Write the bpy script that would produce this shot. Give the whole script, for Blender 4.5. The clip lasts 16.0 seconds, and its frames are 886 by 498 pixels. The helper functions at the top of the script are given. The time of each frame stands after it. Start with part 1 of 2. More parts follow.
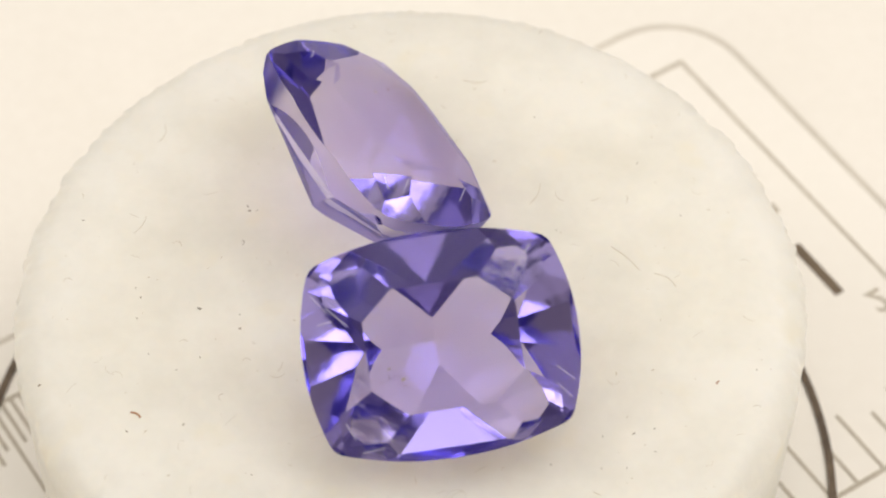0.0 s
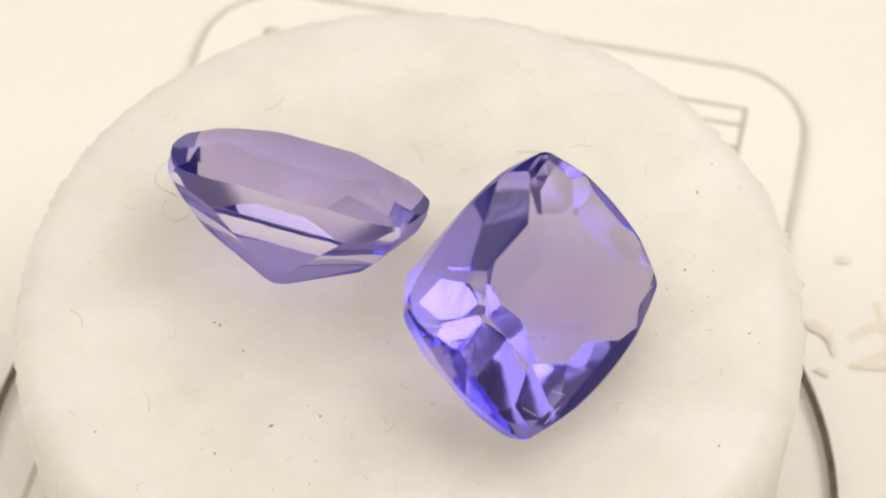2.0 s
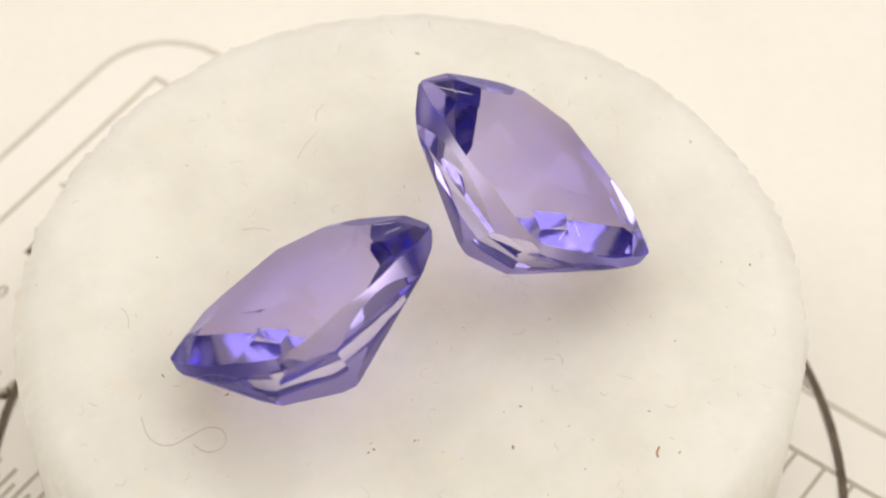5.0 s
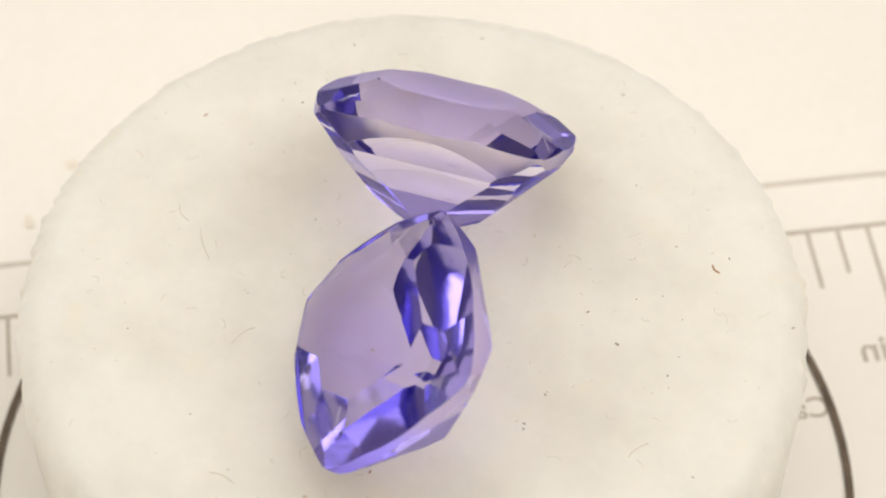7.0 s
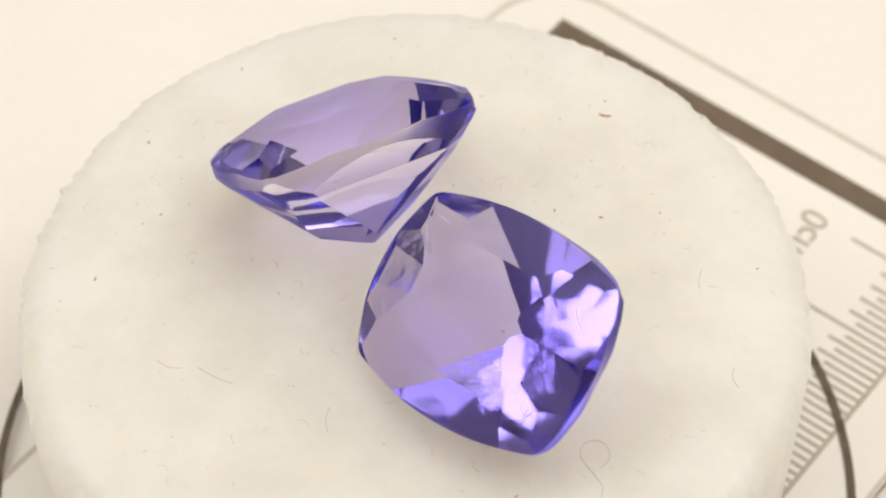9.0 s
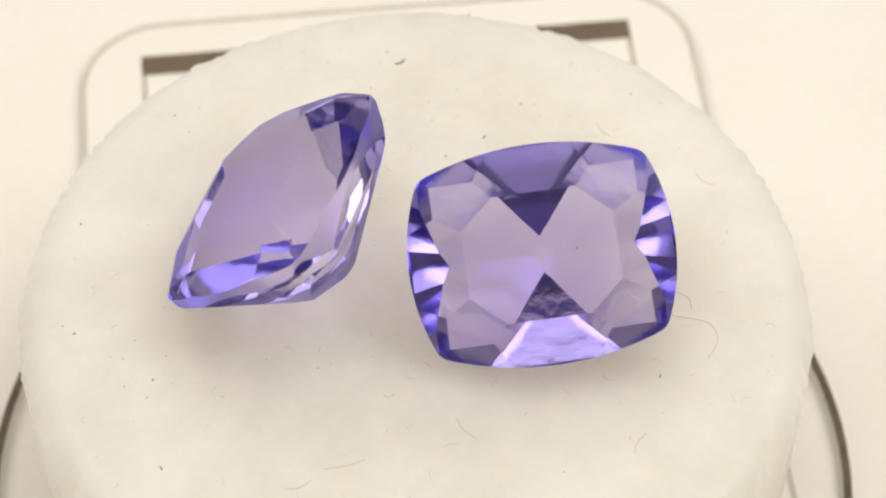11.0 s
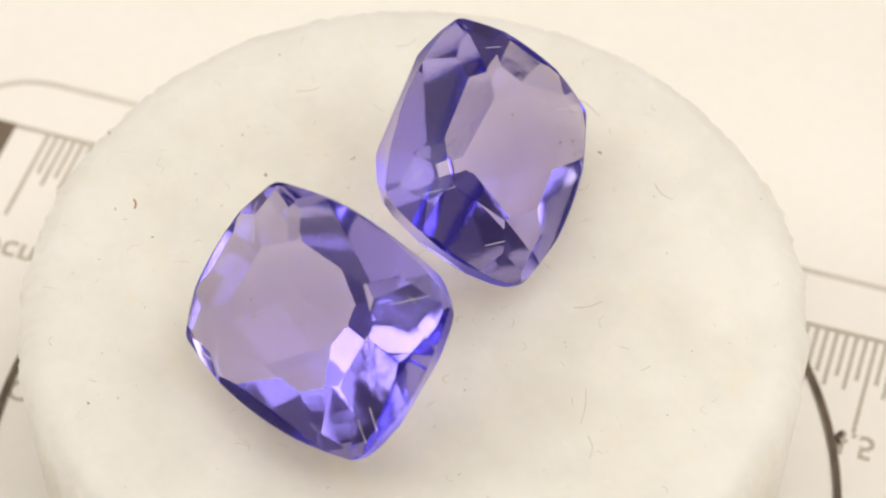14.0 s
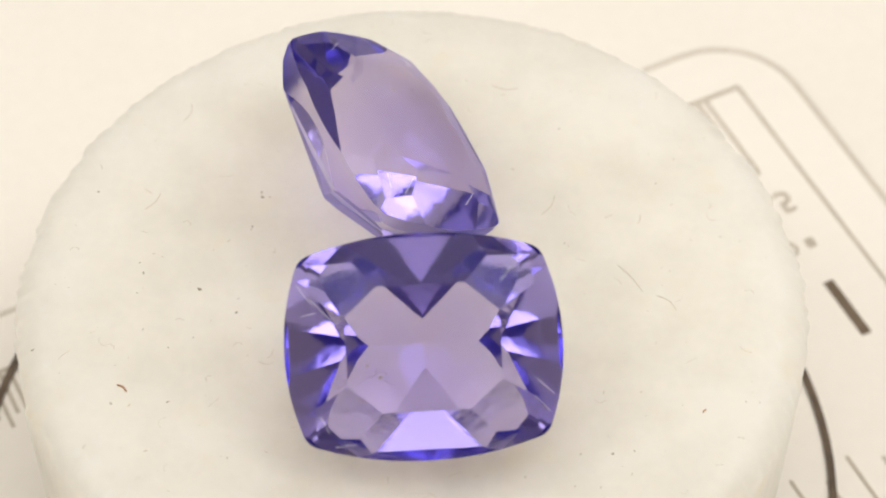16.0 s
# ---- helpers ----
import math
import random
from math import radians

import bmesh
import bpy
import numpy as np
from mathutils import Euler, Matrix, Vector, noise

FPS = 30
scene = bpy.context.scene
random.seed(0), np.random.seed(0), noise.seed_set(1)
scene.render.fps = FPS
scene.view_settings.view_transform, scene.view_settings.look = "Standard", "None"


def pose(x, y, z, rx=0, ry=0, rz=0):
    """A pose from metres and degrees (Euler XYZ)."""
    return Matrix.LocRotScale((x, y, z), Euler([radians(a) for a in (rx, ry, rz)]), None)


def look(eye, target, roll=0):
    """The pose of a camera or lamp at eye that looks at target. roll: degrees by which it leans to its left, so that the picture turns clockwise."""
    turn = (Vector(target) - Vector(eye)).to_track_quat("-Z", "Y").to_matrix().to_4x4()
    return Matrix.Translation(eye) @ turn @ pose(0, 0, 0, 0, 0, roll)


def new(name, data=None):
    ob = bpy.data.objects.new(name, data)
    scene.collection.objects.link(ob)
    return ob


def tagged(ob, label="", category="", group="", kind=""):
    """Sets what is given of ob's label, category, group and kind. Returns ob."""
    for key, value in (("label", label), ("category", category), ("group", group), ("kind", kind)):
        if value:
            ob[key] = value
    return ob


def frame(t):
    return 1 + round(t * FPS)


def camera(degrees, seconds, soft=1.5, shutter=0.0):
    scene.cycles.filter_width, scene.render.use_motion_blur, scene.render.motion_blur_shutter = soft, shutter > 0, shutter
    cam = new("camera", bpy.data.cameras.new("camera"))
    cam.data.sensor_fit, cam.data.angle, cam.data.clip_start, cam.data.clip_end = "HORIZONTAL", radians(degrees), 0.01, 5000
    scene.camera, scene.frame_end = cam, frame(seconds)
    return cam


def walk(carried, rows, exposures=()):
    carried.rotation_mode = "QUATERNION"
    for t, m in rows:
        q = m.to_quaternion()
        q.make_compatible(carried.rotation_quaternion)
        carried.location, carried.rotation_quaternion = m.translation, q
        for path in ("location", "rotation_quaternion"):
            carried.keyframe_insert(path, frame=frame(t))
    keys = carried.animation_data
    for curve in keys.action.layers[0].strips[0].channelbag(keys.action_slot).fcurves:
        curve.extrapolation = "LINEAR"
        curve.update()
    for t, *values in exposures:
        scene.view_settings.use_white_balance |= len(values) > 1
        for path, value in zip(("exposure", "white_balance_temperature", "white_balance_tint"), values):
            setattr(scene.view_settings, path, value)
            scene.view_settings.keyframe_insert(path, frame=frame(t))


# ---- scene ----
# ---- camera: fixed, looking down on a slowly turning stage ----
cam = camera(20.05, 16.0, soft=2.1)
cam.data.dof.use_dof, cam.data.dof.focus_distance, cam.data.dof.aperture_fstop = True, 0.1078, 68
HERE = look((0.00133, -0.06603, 0.10188), (0.00133, 0.00152, 0.01570), 0.15)
walk(cam, [(0, HERE), (16, HERE)], exposures=[(0, 0.0, 6500, 10), (16, 0.0, 6500, 10)])

MM = 0.001
TOP = 14.8 * MM          # height of the post's flat top over the film
POST_R = 17.15 * MM
TURN = 22.09             # degrees a second, anticlockwise from above


def turned(t):
    return pose(0, 0, 0, 0, 0, TURN * t - 0.08)


# ---- light ----
world = bpy.data.worlds.new("world")
world.use_nodes = True
scene.world = world
world.node_tree.nodes["Background"].inputs["Color"].default_value = (1.0, 0.95, 0.88, 1)
world.node_tree.nodes["Background"].inputs["Strength"].default_value = 0.3


def panel_light(name, eye, aim, size, watts, colour):
    data = bpy.data.lights.new(name, "AREA")
    data.shape, data.size, data.size_y, data.energy, data.color = "RECTANGLE", size[0], size[1], watts, colour
    ob = new(name, data)
    ob.matrix_world = look(eye, aim)
    return ob


scene.cycles.max_bounces, scene.cycles.glossy_bounces, scene.cycles.transmission_bounces = 16, 12, 16
STAGE = (0, 0, TOP)
panel_light("panel_light_key", (0.29, -0.03, 0.46), STAGE, (0.32, 0.32), 1.14, (1.0, 0.945, 0.875))
panel_light("panel_light_side", (-0.33, 0.0, 0.41), STAGE, (0.20, 0.20), 0.56, (1.0, 0.945, 0.875))
# added soft overhead source for the even ambient light; no lamp known there
panel_light("overhead_fill", (0.0, 0.2, 1.892), (0, 0.2, 0), (2.112, 1.892), 22.6, (1.0, 0.945, 0.875))


# ---- materials ----
def material(name):
    m = bpy.data.materials.new(name)
    m.use_nodes = True
    nt = m.node_tree
    return m, nt, nt.nodes["Principled BSDF"]


def mottled(name, a, b, scale, rough=0.5, bump=0.0, fine=None, spec=0.5, detail=4.0, grain=0.35):
    """Two colours mixed by a coarse noise, with a finer grain over it and a little relief."""
    m, nt, bs = material(name)
    co = nt.nodes.new("ShaderNodeTexCoord")
    n1 = nt.nodes.new("ShaderNodeTexNoise")
    n1.inputs["Scale"].default_value, n1.inputs["Detail"].default_value = scale, detail
    nt.links.new(co.outputs["Object"], n1.inputs["Vector"])
    n2 = nt.nodes.new("ShaderNodeTexNoise")
    n2.inputs["Scale"].default_value, n2.inputs["Detail"].default_value = fine or scale * 9, 3.0
    nt.links.new(co.outputs["Object"], n2.inputs["Vector"])
    avg = nt.nodes.new("ShaderNodeMix")
    avg.data_type, avg.inputs[0].default_value = "FLOAT", grain
    nt.links.new(n1.outputs["Fac"], avg.inputs[2])
    nt.links.new(n2.outputs["Fac"], avg.inputs[3])
    ramp = nt.nodes.new("ShaderNodeValToRGB")
    ramp.color_ramp.elements[0].position, ramp.color_ramp.elements[1].position = 0.35, 0.65
    ramp.color_ramp.elements[0].color, ramp.color_ramp.elements[1].color = (*a, 1), (*b, 1)
    nt.links.new(avg.outputs[0], ramp.inputs["Fac"])
    nt.links.new(ramp.outputs["Color"], bs.inputs["Base Color"])
    bs.inputs["Roughness"].default_value = rough
    bs.inputs["Specular IOR Level"].default_value = spec
    if bump:
        bp = nt.nodes.new("ShaderNodeBump")
        bp.inputs["Strength"].default_value, bp.inputs["Distance"].default_value = bump, 0.0001
        nt.links.new(n2.outputs["Fac"], bp.inputs["Height"])
        nt.links.new(bp.outputs["Normal"], bs.inputs["Normal"])
    return m, nt, bs


def gem_material(name, through_rough, off_rough):
    """Clear violet crystal: pale straight through, deeper blue with each reflection inside."""
    m, nt, bs = material(name)
    nt.nodes.remove(bs)
    through_it, off_it, blend, fresnel = (nt.nodes.new("ShaderNode" + k) for k in ("BsdfRefraction", "BsdfAnisotropic", "MixShader", "Fresnel"))
    for n in (through_it, fresnel):
        n.inputs["IOR"].default_value = 1.47
    through_it.inputs["Roughness"].default_value, off_it.inputs["Roughness"].default_value = through_rough, off_rough
    # reflection tint stands in for light absorbed along the longer inner path
    off_it.inputs["Color"].default_value = (0.51, 0.475, 0.85, 1)
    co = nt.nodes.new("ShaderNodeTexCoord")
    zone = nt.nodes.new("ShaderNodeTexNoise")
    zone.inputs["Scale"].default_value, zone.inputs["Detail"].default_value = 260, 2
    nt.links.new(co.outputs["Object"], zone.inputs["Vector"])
    # position tint stands in for light absorbed inside: thick heart deep, thin rim pale
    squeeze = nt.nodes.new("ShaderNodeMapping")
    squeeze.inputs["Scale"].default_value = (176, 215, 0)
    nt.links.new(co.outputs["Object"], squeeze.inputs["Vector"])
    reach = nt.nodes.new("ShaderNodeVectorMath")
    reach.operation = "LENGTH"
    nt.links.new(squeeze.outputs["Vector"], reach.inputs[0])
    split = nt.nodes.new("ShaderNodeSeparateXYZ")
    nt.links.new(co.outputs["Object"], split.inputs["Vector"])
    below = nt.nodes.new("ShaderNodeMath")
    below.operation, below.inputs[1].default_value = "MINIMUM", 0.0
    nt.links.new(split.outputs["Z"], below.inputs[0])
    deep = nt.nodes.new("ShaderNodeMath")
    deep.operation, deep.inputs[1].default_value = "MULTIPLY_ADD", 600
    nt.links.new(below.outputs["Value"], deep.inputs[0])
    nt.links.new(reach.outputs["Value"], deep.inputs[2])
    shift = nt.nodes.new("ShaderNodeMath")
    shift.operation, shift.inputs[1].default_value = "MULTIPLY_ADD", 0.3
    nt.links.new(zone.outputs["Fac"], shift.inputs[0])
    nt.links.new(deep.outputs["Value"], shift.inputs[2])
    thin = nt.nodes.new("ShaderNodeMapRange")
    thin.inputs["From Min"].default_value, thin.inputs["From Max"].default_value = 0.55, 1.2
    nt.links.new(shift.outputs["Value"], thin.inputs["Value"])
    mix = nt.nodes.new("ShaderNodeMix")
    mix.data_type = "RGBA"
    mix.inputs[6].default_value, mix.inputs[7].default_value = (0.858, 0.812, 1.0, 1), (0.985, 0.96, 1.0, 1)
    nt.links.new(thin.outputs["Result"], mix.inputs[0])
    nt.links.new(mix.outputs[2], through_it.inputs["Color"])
    wave = nt.nodes.new("ShaderNodeTexNoise")
    wave.inputs["Scale"].default_value, wave.inputs["Detail"].default_value = 700, 5
    nt.links.new(co.outputs["Object"], wave.inputs["Vector"])
    bump = nt.nodes.new("ShaderNodeBump")
    bump.inputs["Strength"].default_value, bump.inputs["Distance"].default_value = 0.24, 0.00006
    nt.links.new(wave.outputs["Fac"], bump.inputs["Height"])
    for n in (through_it, off_it, fresnel):
        nt.links.new(bump.outputs["Normal"], n.inputs["Normal"])
    nt.links.new(fresnel.outputs["Fac"], blend.inputs["Fac"])
    nt.links.new(through_it.outputs["BSDF"], blend.inputs[1])
    nt.links.new(off_it.outputs["BSDF"], blend.inputs[2])
    nt.links.new(blend.outputs["Shader"], nt.nodes["Material Output"].inputs["Surface"])
    return m


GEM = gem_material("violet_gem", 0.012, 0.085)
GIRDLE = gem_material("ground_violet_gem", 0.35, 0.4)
POST, nt_, bs_ = mottled("milky_stone", (0.695, 0.68, 0.615), (0.79, 0.775, 0.71), 230, 0.42, 0.04, 2600, grain=0.14, detail=3.0)
bs_.inputs["Subsurface Weight"].default_value = 1.0
bs_.inputs["Subsurface Radius"].default_value = (1.0, 0.92, 0.8)
bs_.inputs["Subsurface Scale"].default_value = 0.02
spots = nt_.nodes.new("ShaderNodeTexNoise")
spots.inputs["Scale"].default_value, spots.inputs["Detail"].default_value = 330, 2.5
nt_.links.new(next(n for n in nt_.nodes if n.type == "TEX_COORD").outputs["Object"], spots.inputs["Vector"])
where = nt_.nodes.new("ShaderNodeMapRange")
where.inputs["From Min"].default_value, where.inputs["From Max"].default_value = 0.62, 0.80
nt_.links.new(spots.outputs["Fac"], where.inputs["Value"])
tint = nt_.nodes.new("ShaderNodeMix")
tint.data_type = "RGBA"
tint.inputs[7].default_value = (0.76, 0.72, 0.60, 1)
nt_.links.new(where.outputs["Result"], tint.inputs[0])
nt_.links.new(next(n for n in nt_.nodes if n.type == "VALTORGB").outputs["Color"], tint.inputs[6])
nt_.links.new(tint.outputs[2], bs_.inputs["Base Color"])
PAPER, _, _ = mottled("white_board", (0.80, 0.77, 0.72), (0.84, 0.815, 0.77), 60, 0.7, 0.05, 1500)
FILM, _, _ = mottled("white_film", (0.805, 0.777, 0.728), (0.835, 0.81, 0.766), 45, 0.45, 0.03, 1200)
PRINT, _, _ = mottled("grey_print", (0.40, 0.36, 0.295), (0.51, 0.465, 0.39), 900, 0.6)
PRINT_DARK, _, _ = mottled("brown_black_print", (0.115, 0.083, 0.052), (0.16, 0.118, 0.078), 500, 0.6)
RING, _, _ = mottled("black_rubber", (0.06, 0.04, 0.026), (0.14, 0.10, 0.065), 900, 0.55)
EDGE, _, _ = mottled("film_edge_shade", (0.52, 0.48, 0.42), (0.60, 0.56, 0.49), 400, 0.5)
STAIN, _, _ = mottled("brown_stain", (0.72, 0.655, 0.55), (0.81, 0.77, 0.70), 900, 0.8)
DUST, _, _ = mottled("grey_dust", (0.27, 0.24, 0.19), (0.42, 0.38, 0.31), 4000, 0.9)
RUST, _, _ = mottled("rust_fleck", (0.34, 0.16, 0.08), (0.46, 0.24, 0.13), 4000, 0.8)
HAIR, _, _ = mottled("pale_fibre", (0.50, 0.45, 0.35), (0.58, 0.53, 0.43), 3000, 0.6)
SCORE, _, _ = mottled("scratched_polish", (0.60, 0.57, 0.78), (0.76, 0.73, 0.90), 3000, 0.5)
LINT, _, _ = mottled("pale_lint", (0.74, 0.70, 0.62), (0.80, 0.76, 0.69), 3000, 0.7)
# tones picked for how bright each wall shows inside the gems
DIM_WALL, _, _ = mottled("dim_wall_tone", (0.40, 0.38, 0.345), (0.46, 0.435, 0.395), 2, 0.8)
SIDE_WALL, _, _ = mottled("side_wall_tone", (0.44, 0.42, 0.385), (0.50, 0.475, 0.435), 20, 0.8)
WALL, _, _ = mottled("pale_wall_tone", (0.76, 0.735, 0.69), (0.82, 0.795, 0.75), 20, 0.8)
DESK, _, _ = mottled("desk_laminate", (0.76, 0.73, 0.68), (0.82, 0.79, 0.74), 12, 0.5)


# ---- building blocks ----
def mesh_of(name, bm, mat):
    me = bpy.data.meshes.new(name)
    bm.normal_update()
    bm.to_mesh(me)
    bm.free()
    me.materials.append(mat)
    return me


def part(name, bm, mat, parent=None, label=""):
    ob = new(name, mesh_of(name, bm, mat))
    ob.parent = parent
    return tagged(ob, label)


def box(bm, x0, y0, z0, x1, y1, z1):
    m = Matrix.Translation(((x0 + x1) / 2, (y0 + y1) / 2, (z0 + z1) / 2)) @ Matrix.Diagonal((x1 - x0, y1 - y0, z1 - z0, 1))
    bmesh.ops.create_cube(bm, size=1, matrix=m)
    return bm


def rounded(hx, hy, r, n=8):
    """A rectangle's outline with round corners."""
    out = []
    for cx, cy, a0 in ((hx - r, hy - r, 0), (r - hx, hy - r, 90), (r - hx, r - hy, 180), (hx - r, r - hy, 270)):
        for k in range(n + 1):
            a = radians(a0 + 90 * k / n)
            out.append((cx + r * math.cos(a), cy + r * math.sin(a)))
    return out


def slab(outline, z0, z1, hole=None):
    """A plate with the given outline, or a closed band between two outlines of equal count."""
    bm = bmesh.new()
    loops = [[bm.verts.new((x, y, z)) for x, y in line] for line in ((outline,) if hole is None else (outline, hole)) for z in (z0, z1)]
    n = len(outline)
    if hole is None:
        bm.faces.new(loops[0][::-1])
        bm.faces.new(loops[1])
    for k in range(n):
        j = (k + 1) % n
        bm.faces.new((loops[0][k], loops[0][j], loops[1][j], loops[1][k]))
        if hole is not None:
            bm.faces.new((loops[2][j], loops[2][k], loops[3][k], loops[3][j]))
            bm.faces.new((loops[1][k], loops[1][j], loops[3][j], loops[3][k]))
            bm.faces.new((loops[2][k], loops[2][j], loops[0][j], loops[0][k]))
    return bm


def circle(r, n=128, cx=0.0, cy=0.0):
    return [(cx + r * math.cos(2 * math.pi * k / n), cy + r * math.sin(2 * math.pi * k / n)) for k in range(n)]


def tube(points, r, sides=6):
    """A thin fibre along a smoothed polyline, tapered at its ends."""
    bm = bmesh.new()
    pts = [Vector(p) for p in points]
    for _ in range(2):
        pts = [pts[0]] + [q for a, b in zip(pts, pts[1:]) for q in (a.lerp(b, 0.25), a.lerp(b, 0.75))] + [pts[-1]]
    rings = []
    for k, p in enumerate(pts):
        d = (pts[min(k + 1, len(pts) - 1)] - pts[max(k - 1, 0)]).normalized()
        s = d.cross(Vector((0, 0, 1))).normalized()
        u = s.cross(d)
        w = r * (0.35 if k in (0, len(pts) - 1) else 1)
        rings.append([bm.verts.new(p + w * (math.cos(a) * s + math.sin(a) * u)) for a in (2 * math.pi * i / sides for i in range(sides))])
    for a, b in zip(rings, rings[1:]):
        for i in range(sides):
            j = (i + 1) % sides
            bm.faces.new((a[i], a[j], b[j], b[i]))
    bm.faces.new(rings[0][::-1])
    bm.faces.new(rings[-1])
    return bm


# ---- unseen room added round the stage; wall tones shape the gem reflections ----
def wall(name, lo, hi, mat, label):
    return tagged(part(name, box(bmesh.new(), *lo, *hi), mat), label, "wall", kind="structure")


wall("wall_north", (-1.32, 1.21, -0.03), (1.32, 1.32, 1.98), WALL, "unseen pale wall added behind the stage to brighten reflections")
wall("wall_south", (-1.32, -1.32, -0.03), (1.32, -1.21, 1.98), DIM_WALL, "unseen grey wall added facing the stage to darken reflections")
wall("wall_east", (1.32, -1.32, -0.03), (1.43, 1.32, 1.98), SIDE_WALL, "unseen grey side wall added to darken reflections")
wall("wall_west", (-1.43, -1.32, -0.03), (-1.32, 1.32, 1.98), SIDE_WALL, "unseen grey side wall added to darken reflections")
tagged(part("ceiling", box(bmesh.new(), -1.43, -1.32, 1.98, 1.43, 1.32, 2.09), DIM_WALL), "unseen grey ceiling added round the overhead fill", "ceiling", kind="structure")
tagged(part("floor", box(bmesh.new(), -1.43, -1.32, -0.08, 1.43, 1.32, -0.03), DESK), "pale plain laminate surface under the turntable", "floor", kind="structure")

# ---- turntable, film, ring ----
turntable = tagged(new("turntable"), "round white turning board under the ruler card", "turntable")
bm = slab(circle(0.09), -0.006, -0.0005)
bmesh.ops.bevel(bm, geom=[e for e in bm.edges if abs(e.verts[0].co.z - e.verts[1].co.z) < 1e-6], offset=0.0004, segments=2, affect="EDGES")
part("platter", bm, PAPER, turntable)
part("base", slab(circle(0.075), -0.03, -0.006), PAPER, turntable)

CARD = pose(-1.23 * MM, 0.69 * MM, 0, 0, 0, 33.3)
film = tagged(new("ruler_card"), "white plastic calibration ruler card with mirrored grey print and rounded corners", "ruler")
film.matrix_basis = CARD
part("sheet", slab(rounded(30.45 * MM, 16.85 * MM, 4.6 * MM), -0.0005, 0.0), FILM, film)
# grey band carries the sheet edge's shadow as colour
part("edge_line", slab(rounded(30.45 * MM, 16.85 * MM, 4.6 * MM), -0.0005, 0.03 * MM, rounded(30.15 * MM, 16.55 * MM, 4.3 * MM)), EDGE, film, "faint grey line along the sheet edge, edge shadow put into its colour")
INK = 0.03 * MM


def strip(name, u0, v0, u1, v1, mat, label=""):
    return part(name, box(bmesh.new(), u0 * MM, v0 * MM, 0, u1 * MM, v1 * MM, INK), mat, film, label)


strip("frame_line", -26.6, 13.25, 27.5, 13.5, PRINT)
strip("frame_line", -26.6, -13.5, 27.5, -13.25, PRINT)
strip("frame_line", 27.3, -13.25, 27.5, 13.25, PRINT)
strip("thick_bar", -28.0, -13.5, -26.62, 13.5, PRINT_DARK, "broad dark brown printed bar")
strip("short_bar", 24.45, -3.85, 25.0, -0.15, PRINT_DARK, "short dark printed bar")


def tick_mesh(length, width=0.2):
    return mesh_of("tick", box(bmesh.new(), -width / 2 * MM, 0, 0, width / 2 * MM, length * MM, INK), PRINT)


def ticks(u0, step, count, v, sign, lengths):
    made = {}
    for k in range(count):
        size = lengths(k)
        if size not in made:
            made[size] = tick_mesh(size)
        ob = new("tick", made[size])
        ob.parent = film
        ob.matrix_basis = pose((u0 + step * k) * MM, v * MM, 0, 0, 0, 0 if sign > 0 else 180)


ticks(-24.7, 0.5, 101, 13.25, -1, lambda k: 5.7 if k % 10 == 0 else 3.3 if k % 2 == 0 else 2.6)
ticks(-24.6, 1.5875, 33, -13.25, 1, lambda k: 6.3 if k % 8 == 0 else 3.6 if k % 2 == 0 else 2.8)


def writing(text, u, v, size, mat=PRINT, flip=1):
    """Printed characters, seen mirrored because the film lies face down."""
    curve = bpy.data.curves.new("writing", "FONT")
    curve.body, curve.size, curve.align_x, curve.align_y = text, size * MM, "CENTER", "CENTER"
    curve.extrude = INK / 2
    curve.offset = 0.02 * MM
    tmp = new("tmp", curve)
    bpy.context.view_layer.update()
    me = bpy.data.meshes.new_from_object(tmp.evaluated_get(bpy.context.evaluated_depsgraph_get()))
    bpy.data.objects.remove(tmp)
    me.transform(Matrix.Diagonal((-1, 1, 1, 1)))
    me.flip_normals()
    me.materials.clear()
    me.materials.append(mat)
    ob = new("writing", me)
    ob.parent = film
    ob.matrix_basis = pose(u * MM, v * MM, INK / 2, 0, 0, 0 if flip > 0 else 180)
    return ob


writing("0cm", -23.3, 5.4, 2.1, flip=-1)
writing("0.5", -19.7, 6.4, 1.9, flip=-1)
writing("4.5", 20.4, 6.9, 1.9, flip=-1)
writing("5", 25.5, 5.4, 2.0, flip=-1)
writing("0in", -23.6, -5.5, 2.1, flip=-1)
writing("2", 26.1, -5.2, 2.0, flip=-1)
writing("Cal", -19.0, -2.45, 1.7, flip=-1)
writing("0", 24.2, 2.5, 1.2, flip=-1)
strip("illegible_mark", 25.0, 2.1, 25.5, 2.7, PRINT)
part("triangle_mark", slab([(21.42 * MM + 0.38 * MM * math.cos(radians(q)), 2.56 * MM + 0.38 * MM * math.sin(radians(q))) for q in (20, 140, 260)], 0, INK), PRINT_DARK, film, "small dark printed triangle")

ring = tagged(new("ring"), "thin black rubber ring lying round the base of the post", "ring")
ring.matrix_basis = pose(-0.45 * MM, 0.11 * MM, 0.03 * MM)
part("band", slab(circle(20.72 * MM), 0, 0.12 * MM, circle(20.34 * MM)), RING, ring)


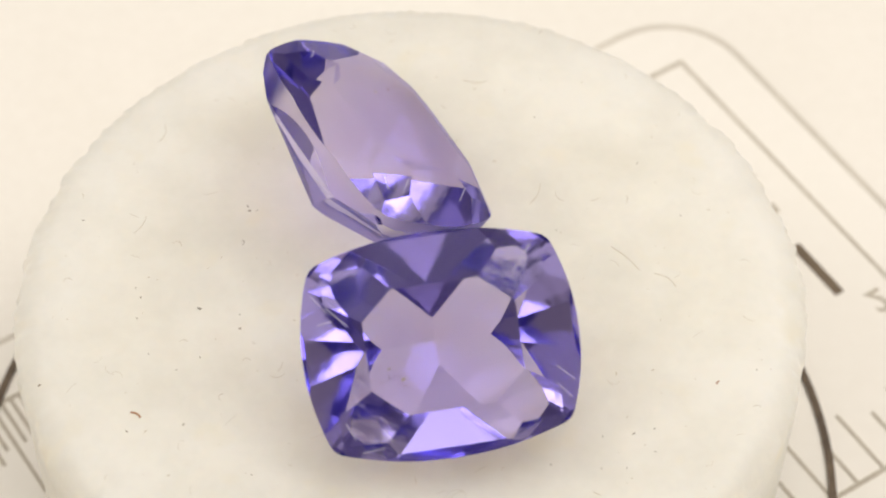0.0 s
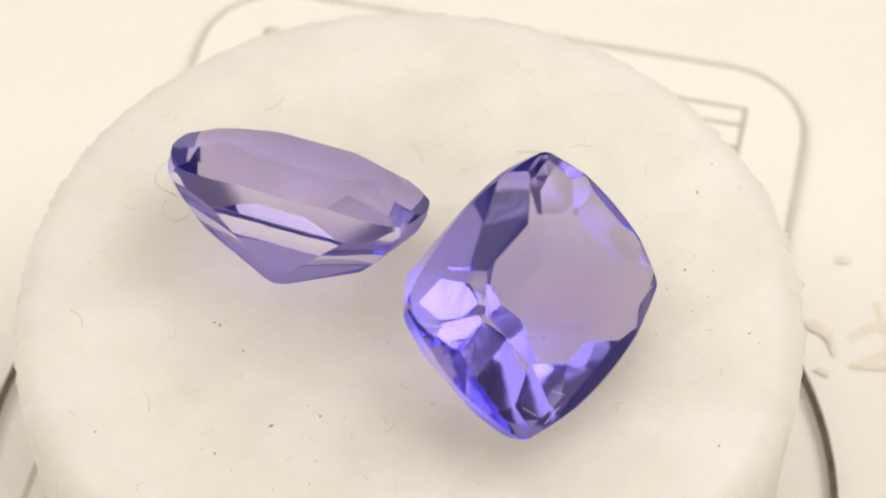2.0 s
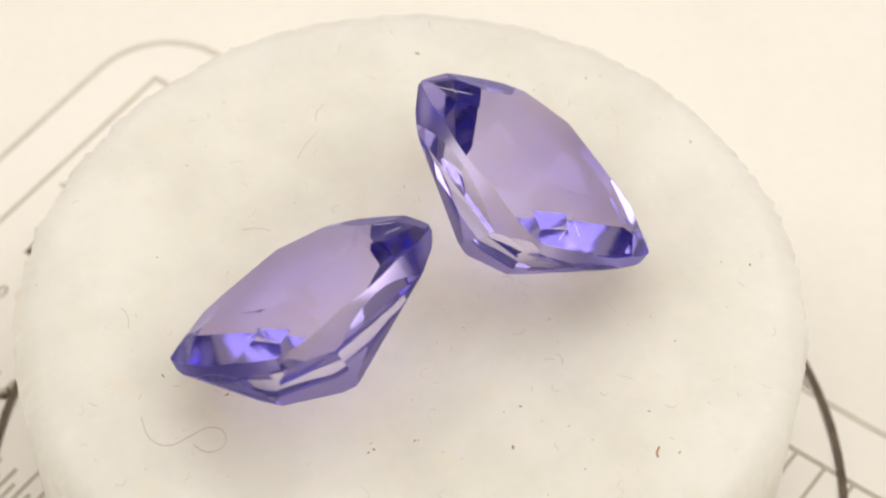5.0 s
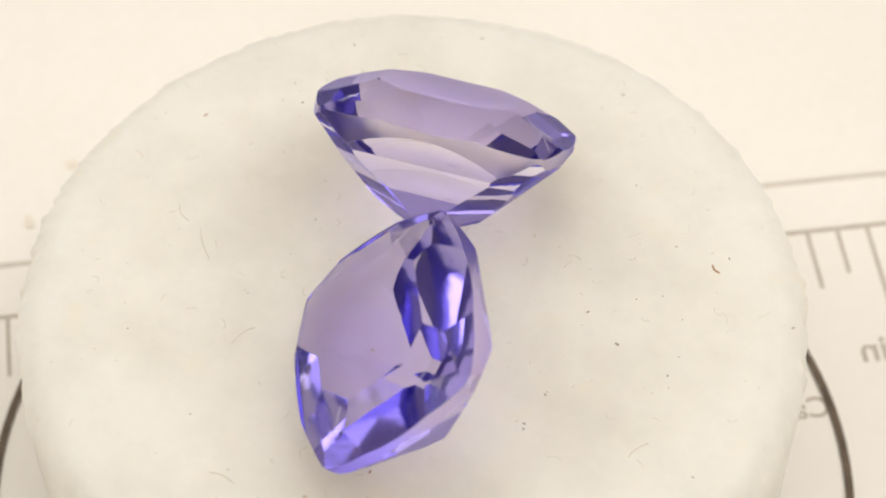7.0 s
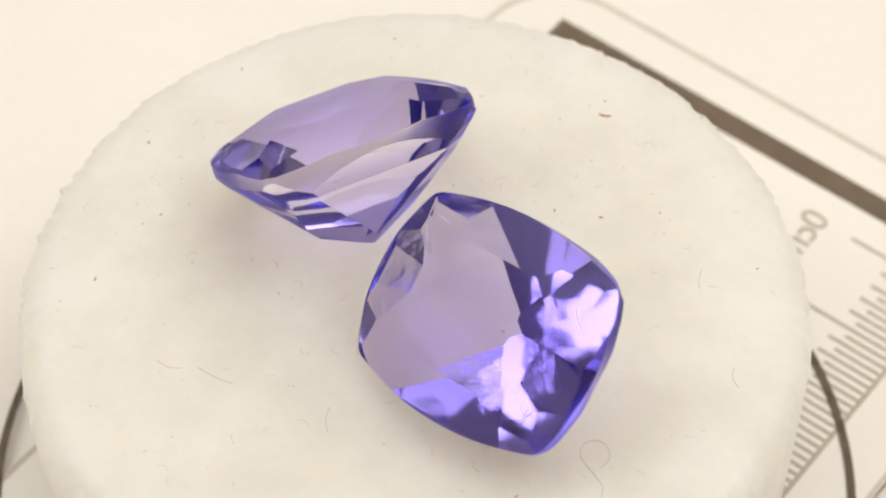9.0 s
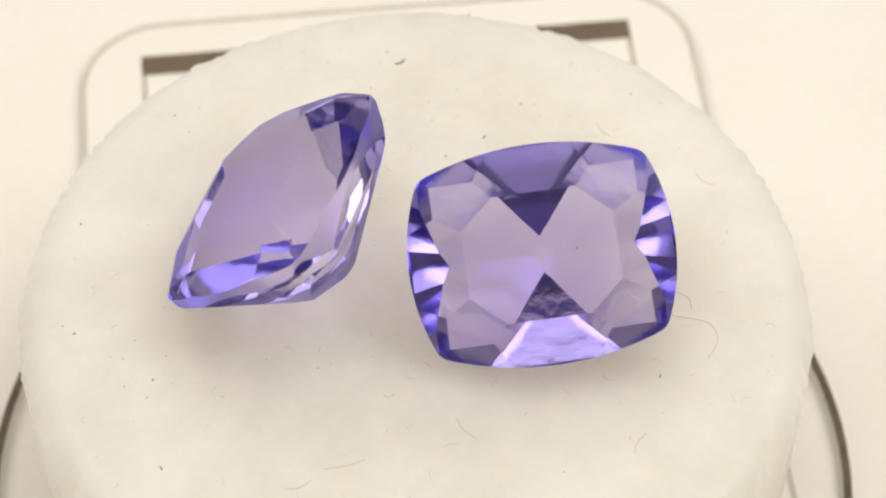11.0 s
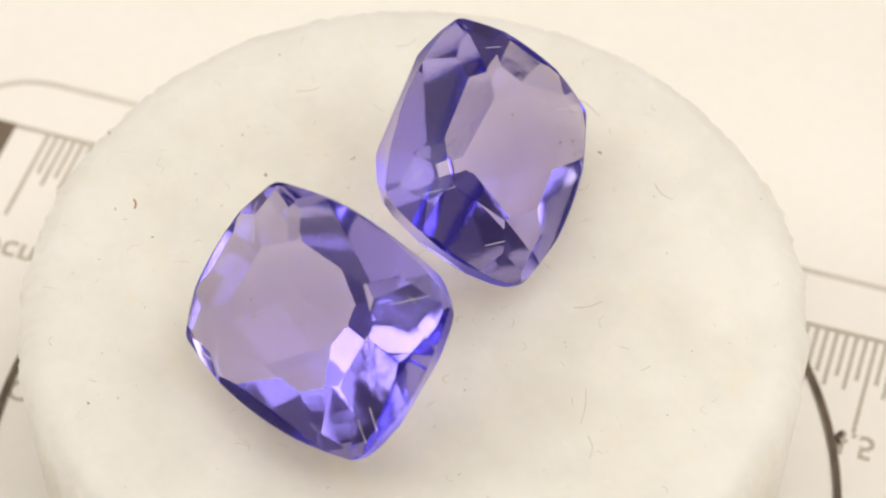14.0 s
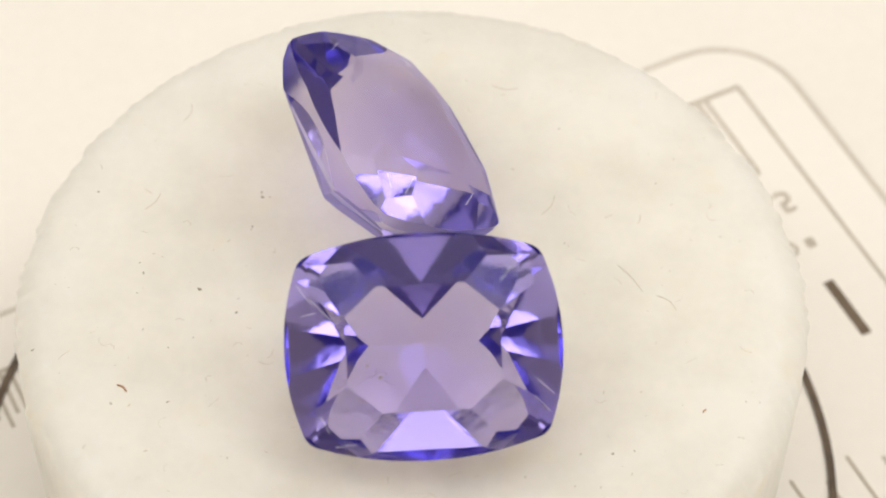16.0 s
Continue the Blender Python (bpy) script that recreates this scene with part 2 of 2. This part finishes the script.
# ---- the post ----
def post_mesh():
    """A squat pebble-like cylinder: flat top, broad round shoulder, slightly chipped rim."""
    bm = bmesh.new()
    n = 480
    arc = [(15.93 + 1.4 * math.sin(radians(q)), 1 - 1.5 / 14.8 * (1 - math.cos(radians(q)))) for q in range(90, -1, -9)]
    profile = [(17.0, 0.0), (17.2, 0.3), (17.3, 0.6)] + arc + [(14.0, 1.0), (10.0, 1.0), (5.0, 1.0)]
    profile = [(r * MM / POST_R, h) for r, h in profile]
    rows = []
    for r, h in profile:
        row = []
        for k in range(n):
            a = 2 * math.pi * k / n
            d = Vector((math.cos(a), math.sin(a), 0))
            edge = max(0.0, 1 - abs(h - 0.93) / 0.14) if r > 0.95 else 0.0
            chip = noise.noise(d * 9 + Vector((0, 0, h * 3))) * 0.16 + noise.noise(d * 34 + Vector((3, 1, h * 8))) * 0.16 + noise.noise(d * 75 + Vector((5, 2, h * 20))) * 0.22
            rad = POST_R * r + (noise.noise(d * 2.2) * 0.10 + chip * edge) * MM
            row.append(bm.verts.new((rad * d.x - 0.09 * MM, rad * d.y + 0.13 * MM, TOP * h)))
        rows.append(row)
    for a, b in zip(rows, rows[1:]):
        for k in range(n):
            j = (k + 1) % n
            bm.faces.new((a[k], a[j], b[j], b[k])).smooth = True
    bm.faces.new(rows[0][::-1])
    bm.faces.new(rows[-1])
    return bm


post = tagged(part("display_post", post_mesh(), POST), "milky white translucent round stone post with a flat dusty top", "display post")


# ---- the gems ----
def cushion_points(a, b, sag_long, sag_short, corner):
    """The middle line of a cushion outline: four bowed sides, to be widened by the corner radius."""
    cx, cy = a - sag_short - corner, b - sag_long - corner
    out = []
    for k in range(15):
        t = k / 7 - 1
        bow = 1 - t * t
        out += [(cx * t, cy + sag_long * bow), (cx * t, -cy - sag_long * bow), (cx + sag_short * bow, cy * t), (-cx - sag_short * bow, cy * t)]
    return out


def gem_mesh(a, b, sags, crown, table, depth, keel, m1, f1, m2, f2, under):
    """A cushion cut: table, crown mains and breaks, girdle, and three pavilion tiers that flatten towards a short keel."""
    bm = bmesh.new()
    bmesh.ops.create_cube(bm, size=4 * a)
    th = 0.20 * MM
    planes = []

    def facet(phi, up, r0, z0, r1, z1):
        """The plane that leans inwards in the direction phi, from reach r0 at height z0 to reach r1 at z1."""
        tilt = math.atan2(abs(z1 - z0), r0 - r1)
        d = Vector((math.cos(phi), math.sin(phi), 0))
        planes.append((d * r0 + Vector((0, 0, z0)), d * math.sin(tilt) + Vector((0, 0, math.cos(tilt) * up))))

    outline = cushion_points(a, b, *sags)

    def reach(phi):
        c, s = math.cos(phi), math.sin(phi)
        return max(x * c + y * s for x, y in outline) + sags[2]

    planes.append((Vector((0, 0, crown)), Vector((0, 0, 1))))
    for k in range(120):
        phi = 2 * math.pi * (k + 0.5) / 120
        facet(phi, 1, reach(phi), 0, reach(phi), 1)
    corner = math.atan2(a, b) * 0.97

    def round_about(angles):
        out = []
        for g in angles:
            for f in (g, -g, math.pi - g, math.pi + g):
                if all(abs(math.remainder(f - o, 2 * math.pi)) > 1e-3 for o in out):
                    out.append(f)
        return out

    mains = round_about((0, corner, math.pi / 2))
    between = round_about((corner * 0.55, corner + (math.pi / 2 - corner) * 0.5))
    for phi in mains:
        r = reach(phi)
        facet(phi, 1, 1.02 * r, th, table * (r * 0.94 if abs(math.sin(2 * phi)) > 0.3 else r), crown)
        facet(phi, -1, 1.002 * r, -th / 2, m1 * r, -f1 * depth)
    for phi in between:
        r = reach(phi)
        facet(phi, 1, r, th / 2, 0.78 * r, th / 2 + 0.75 * (crown - th))
    for phi in round_about((0, corner * 0.25, corner * 0.5, corner * 0.75, corner)):
        r = reach(phi)
        facet(phi, -1, m1 * r, -f1 * depth, m2 * r, -f2 * depth)
    for phi in round_about((math.pi / 2,)):
        r = reach(phi)
        facet(phi, -1, 0.93 * r, -(0.213 if math.sin(phi) > 0 else under) * depth, 0.25 * r, -0.87 * depth)
    # four shallow faces meet low down, between the tips of the long side faces
    for phi in round_about((radians(51),)):
        facet(phi, -1, 2.4 * MM + keel, -depth + 2.4 * MM * math.tan(radians(37)), keel, -depth)
    planes.append((Vector((0, 0, -depth)), Vector((0, 0, -1))))
    for co, no in planes:
        geom = bm.verts[:] + bm.edges[:] + bm.faces[:]
        bmesh.ops.bisect_plane(bm, geom=geom, dist=1e-8, plane_co=co, plane_no=no, clear_outer=True)
        rim = [e for e in bm.edges if e.is_boundary]
        if rim:
            bmesh.ops.contextual_create(bm, geom=rim)
    bmesh.ops.remove_doubles(bm, verts=bm.verts[:], dist=2e-6)
    sharp = [e for e in bm.edges if e.calc_length() > 0.25 * MM and e.calc_face_angle(0) > radians(6)]
    bmesh.ops.bevel(bm, geom=sharp, offset=0.013 * MM, segments=1, affect="EDGES", clamp_overlap=True)
    bmesh.ops.recalc_face_normals(bm, faces=bm.faces[:])
    upper = [(co, no) for co, no in planes if no.z > 0.05]
    return bm, lambda x, y: min(co.z - ((x - co.x) * no.x + (y - co.y) * no.y) / no.z for co, no in upper)


STONE_A = (5.679 * MM, 4.645 * MM, (0.671 * MM, 0.559 * MM, 0.876 * MM), 1.41 * MM, 0.55, 5.155 * MM, 0.10 * MM, 0.945, 0.14, 0.486, 0.704, 0.29)
STONE_B = (5.640 * MM, 4.672 * MM, (0.732 * MM, 0.610 * MM, 0.876 * MM), 1.18 * MM, 0.57, 4.66 * MM, 0.30 * MM, 0.965, 0.140, 0.60, 0.72, 0.213)
GEM_A = pose(1.259 * MM, -6.045 * MM, 19.048 * MM, 38.41, -1.78, 9.44)
GEM_B = pose(-1.469 * MM, 5.410 * MM, 18.561 * MM, 38.0, -7.00, 121.94)
LABEL = "violet-blue cushion-cut faceted gemstone lying tilted on its pavilion"


def gemstone(m, *shape):
    """One stone at the pose m, let down or lifted until it just touches the post's top; its faces in four parts."""
    bm, skin = gem_mesh(*shape)
    low = min((m @ v.co).z for v in bm.verts)
    stone = tagged(new("gemstone"), LABEL, "gemstone", "pair of gemstones")
    stone.matrix_basis = Matrix.Translation((0, 0, TOP + 0.004 * MM - low)) @ m

    def belongs(f):
        if f.normal.z > 0.999:
            return "table_facet"
        return "girdle" if abs(f.normal.z) < 0.05 else "crown" if f.normal.z > 0 else "pavilion"

    for name in ("table_facet", "crown", "girdle", "pavilion"):
        piece = bm.copy()
        piece.normal_update()
        bmesh.ops.delete(piece, geom=[f for f in piece.faces if belongs(f) != name], context="FACES")
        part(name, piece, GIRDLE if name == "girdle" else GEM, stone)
    bm.free()
    return stone, skin


def scratch(stone, skin, x0, y0, x1, y1, width=0.017):
    """A fine pale score in the polish, from one point of the upper faces to another."""
    line = []
    for k in range(5):
        x, y = (x0 + (x1 - x0) * k / 4) * MM, (y0 + (y1 - y0) * k / 4) * MM
        line.append((x, y, skin(x, y) + 0.002 * MM))
    part("scratch", tube(line, width * MM, 4), SCORE, stone, "fine pale scratch in the polish")


def inclusion(stone, x, y, z, r):
    bm = bmesh.new()
    bmesh.ops.create_icosphere(bm, subdivisions=2, radius=r * MM, matrix=pose(x * MM, y * MM, z * MM, 0, 0, 30) @ Matrix.Diagonal((1.4, 0.8, 0.15, 1)))
    part("inclusion", bm, DUST, stone, "tiny dark fleck on the polished table")


gem_a, skin_a = gemstone(GEM_A, *STONE_A)
gem_b, skin_b = gemstone(GEM_B, *STONE_B)
for ends in ((4.15, 3.55, 3.2, 2.5), (3.9, 3.0, 3.5, 3.1), (-5.0, 2.7, -4.4, 1.9), (-4.5, 2.2, -3.7, 1.3), (-4.9, 1.5, -4.3, 1.6), (-2.9, -3.0, -2.5, -3.6), (-3.8, -3.9, -2.9, -3.8), (-4.3, -2.6, -4.0, -3.3), (4.5, -1.5, 5.2, -2.2), (4.4, -2.2, 5.0, -2.9)):
    scratch(gem_a, skin_a, *ends)
for ends in ((3.9, -2.6, 3.2, -1.9), (4.1, -2.2, 3.7, -2.9), (-4.2, 2.4, -3.6, 1.8), (-3.9, 3.0, -3.1, 2.9), (4.4, 1.6, 3.8, 2.3), (-4.5, -1.2, -3.9, -1.9)):
    scratch(gem_b, skin_b, *ends)
inclusion(gem_a, -1.8, -1.1, 1.415, 0.07)
inclusion(gem_a, -2.3, -0.6, 1.415, 0.05)
inclusion(gem_b, 1.5, 0.1, 1.185, 0.07)

# ---- dust, flecks and fibres on the post ----
SPECKS = [(-9.22, -1.12, 3), (-7.52, 2.44, 1), (-7.32, 4.34, 2), (-7.0, 4.36, 1), (-9.5, -7.16, 2), (14.71, -4.25, 1), (10.18, -8.43, 1), (6.36, 3.3, 1),
          (-7.4, -2.17, 2), (-11.24, -3.54, 1), (-12.07, 0.01, 1), (5.83, -9.09, 1), (7.92, -9.28, 1), (-15.73, -5.2, 2), (-9.99, -4.37, 1),
          (-11.88, -1.64, 1), (8.97, -9.24, 1), (8.01, -7.69, 1), (9.33, -7.53, 2), (10.22, -7.27, 1), (8.8, -11.8, 2), (3.55, -14.78, 2)]
SPECKS += [(-3.29, -13.25, 1), (-3.86, -14.37, 2), (-6.52, -9.64, 1), (10.12, 7.21, 1), (-11.85, -7.53, 2), (8.7, -12.45, 1), (-7.44, -1.41, 1),
           (-11.8, -0.52, 2), (11.92, 4.17, 1), (6.21, -3.78, 1), (-14.69, 3.76, 2), (-9.03, -3.71, 1), (5.58, -1.62, 1), (5.52, 9.96, 1), (5.87, 15.31, 1),
           (-7.5, 2.6, 2), (-7.4, 4.6, 2)]


def fleck_mesh(bm, x, y, r, seed, stretch=1.0):
    rng = random.Random(seed)
    m = pose(x, y, TOP + r * 0.25, 0, 0, rng.uniform(0, 180)) @ Matrix.Diagonal((stretch, rng.uniform(0.5, 0.8), 0.35, 1))
    made = bmesh.ops.create_icosphere(bm, subdivisions=1, radius=r, matrix=m)
    for v in made["verts"]:
        v.co += Vector((rng.uniform(-1, 1), rng.uniform(-1, 1), 0)) * r * 0.22


turning = [turntable, film, ring, post]
bm = bmesh.new()
rng = random.Random(5)
for k in range(150):
    a, r = rng.uniform(0, 2 * math.pi), POST_R * 0.94 * math.sqrt(rng.random())
    fleck_mesh(bm, r * math.cos(a), r * math.sin(a), rng.uniform(0.015, 0.04) * MM, 100 + k, rng.choice((1.0, 1.5, 3.0)))
for k in range(90):
    a, r = rng.uniform(0, 2 * math.pi), 16.2 * math.sqrt(rng.random())
    x, y, turn, size, bend = r * math.cos(a), r * math.sin(a), rng.uniform(0, 6.28), rng.uniform(0.12, 0.38), rng.uniform(-0.9, 0.9)
    line = [((x + size * u * math.cos(turn + bend * u)) * MM, (y + size * u * math.sin(turn + bend * u)) * MM, TOP + 0.012 * MM) for u in (-1, -0.4, 0.3, 1)]
    thread = bpy.data.meshes.new("thread")
    fine = tube(line, rng.uniform(0.007, 0.013) * MM, 4)
    fine.to_mesh(thread)
    fine.free()
    bm.from_mesh(thread)
    bpy.data.meshes.remove(thread)
lint = tagged(part("lint", bm, HAIR), "fine pale lint scattered over the post's top", "lint", kind="stuff")
turning.append(lint)
for k, (x, y, s) in enumerate(SPECKS):
    bm = bmesh.new()
    fleck_mesh(bm, 0, 0, (0.038, 0.066, 0.1)[s - 1] * MM, k, (1.5, 1.3, 1.2)[s - 1])
    for v in bm.verts:
        v.co.z -= TOP
    ob = tagged(part("dust_fleck", bm, DUST), "tiny dark grey dust fleck on the post's top", "dust", "dust flecks")
    ob.matrix_basis = pose(x * MM, y * MM, TOP)
    turning.append(ob)

for k, (x, y, turn) in enumerate(((-11.54, -6.69, -25), (12.99, -4.93, 60), (-0.71, 11.49, 20), (-2.56, 9.26, 100))):
    s = (1.0, 0.4, 0.35, 0.35)[k] * MM
    bm = tube([(-0.26 * s, 0.0, 0.05 * s), (0.0, 0.08 * s, 0.06 * s), (0.28 * s, -0.05 * s, 0.05 * s)], 0.045 * s if k == 0 else 0.08 * s)
    ob = tagged(part("rust_fleck", bm, RUST), "small curved reddish-brown fleck on the post's top", "dust", "rust flecks")
    ob.matrix_basis = pose(x * MM, y * MM, TOP, 0, 0, turn)
    turning.append(ob)

FIBRES = [[(-2.37, 12.94), (-3.62, 13.02), (-4.3, 12.33), (-4.1, 11.44), (-3.8, 10.48), (-4.28, 9.81), (-5.1, 10.07), (-5.14, 10.94), (-4.5, 11.3)],
          [(-11.68, 8.35), (-11.34, 8.86), (-11.48, 9.46)], [(9.97, 1.05), (9.45, 1.8), (8.75, 2.4)], [(5.2, 4.8), (5.6, 5.3), (5.7, 6.0)],
          [(11.5, 0.2), (11.2, 0.7), (10.6, 0.9)], [(-12.4, 3.0), (-12.0, 3.5), (-11.9, 4.0)], [(2.2, 12.2), (2.9, 12.0), (3.4, 12.2)]]
for line in FIBRES:
    mx, my = sum(p[0] for p in line) / len(line), sum(p[1] for p in line) / len(line)
    bm = tube([((x - mx) * MM, (y - my) * MM, 0.02 * MM) for x, y in line], 0.016 * MM, 5)
    ob = tagged(part("fibre", bm, HAIR), "fine pale curled fibre lying on the post's top", "fibre", "stray fibres")
    ob.matrix_basis = pose(mx * MM, my * MM, TOP)
    turning.append(ob)

bm = tube([(-0.34 * MM, -0.21 * MM, 0.02 * MM), (0.02 * MM, 0.05 * MM, 0.03 * MM), (0.37 * MM, 0.22 * MM, 0.02 * MM)], 0.022 * MM, 5)
ob = tagged(part("fibre", bm, LINT), "short pale fibre caught on the black ring", "fibre", "stray fibres")
ob.matrix_basis = pose(19.34 * MM, -4.79 * MM, 0.15 * MM)
turning.append(ob)

# brown dried streaks on the platter beside the card, and a few faint ones on it
def streak_mesh(line, width, seed):
    """A ragged flat streak along a polyline, tapered towards its ends."""
    rng = random.Random(seed)
    pts = [Vector((x, y, 0)) for x, y in line]
    for _ in range(2):
        pts = [pts[0]] + [q for a, b in zip(pts, pts[1:]) for q in (a.lerp(b, 0.3), a.lerp(b, 0.7))] + [pts[-1]]
    left, right = [], []
    for k, p in enumerate(pts):
        d = (pts[min(k + 1, len(pts) - 1)] - pts[max(k - 1, 0)]).normalized()
        n = Vector((-d.y, d.x, 0))
        w = width * (0.3 if k in (0, len(pts) - 1) else rng.uniform(0.6, 1.3))
        left.append(((p + n * w) * MM)[:2])
        right.append(((p - n * w * rng.uniform(0.6, 1.1)) * MM)[:2])
    return slab(right + left[::-1], 0, 0.012 * MM)


STREAKS = [([(21.5, -9.2), (22.8, -9.3), (23.5, -9.9), (23.1, -11.1), (23.5, -11.4)], 0.22), ([(23.5, -9.9), (23.8, -9.2), (24.4, -8.5)], 0.16),
           ([(23.5, -9.9), (24.5, -10.1), (25.6, -9.9)], 0.18), ([(20.3, -10.2), (21.4, -10.9), (22.9, -11.1)], 0.2), ([(20.5, -10.4), (21.7, -11.7), (22.7, -13.3)], 0.14), ([(24.9, -5.3), (25.5, -6.0)], 0.14),
           ([(20.7, -6.95), (20.91, -7.45), (20.98, -7.95), (21.0, -8.45)], 0.22),
           ([(18.85, -9.14), (19.03, -9.49), (19.16, -9.85)], 0.15),
           ([(21.1, -3.57), (21.46, -3.72), (21.83, -3.79)], 0.13),
           ([(20.23, -5.83), (20.65, -6.43), (20.82, -7.11)], 0.1),
           ([(20.87, -8.16), (20.68, -8.84), (20.14, -9.29)], 0.12)]
for k, (line, width) in enumerate(STREAKS):
    width *= 1.5
    mx, my = sum(p[0] for p in line) / len(line), sum(p[1] for p in line) / len(line)
    ob = tagged(part("stain", streak_mesh([(x - mx, y - my) for x, y in line], width, k), STAIN), "faint brown dried streak on the white board", "stain", "brown stains")
    ob.matrix_basis = pose(mx * MM, my * MM, -0.0005 + 0.018 * k * MM)
    turning.append(ob)

# dark crumbs by the ring
for k, (x, y, r) in enumerate(((18.37, 9.01, 0.13), (11.3, 17.5, 0.26), (11.55, 17.2, 0.16))):
    bm = bmesh.new()
    fleck_mesh(bm, 0, 0, r * MM, 60 + k, 1.3)
    for v in bm.verts:
        v.co.z -= TOP
    ob = tagged(part("crumb", bm, RING), "small dark crumb beside the black ring", "dust", "dark crumbs")
    ob.matrix_basis = pose(x * MM, y * MM, 0.03 * MM)
    turning.append(ob)


# ---- motion ----
def motions():
    rest = [(ob, ob.matrix_basis.copy()) for ob in turning + [gem_a, gem_b]]
    steps = [0.5 * k for k in range(33)]
    for ob, m in rest:
        walk(ob, [(t, turned(t) @ m) for t in steps])


motions()
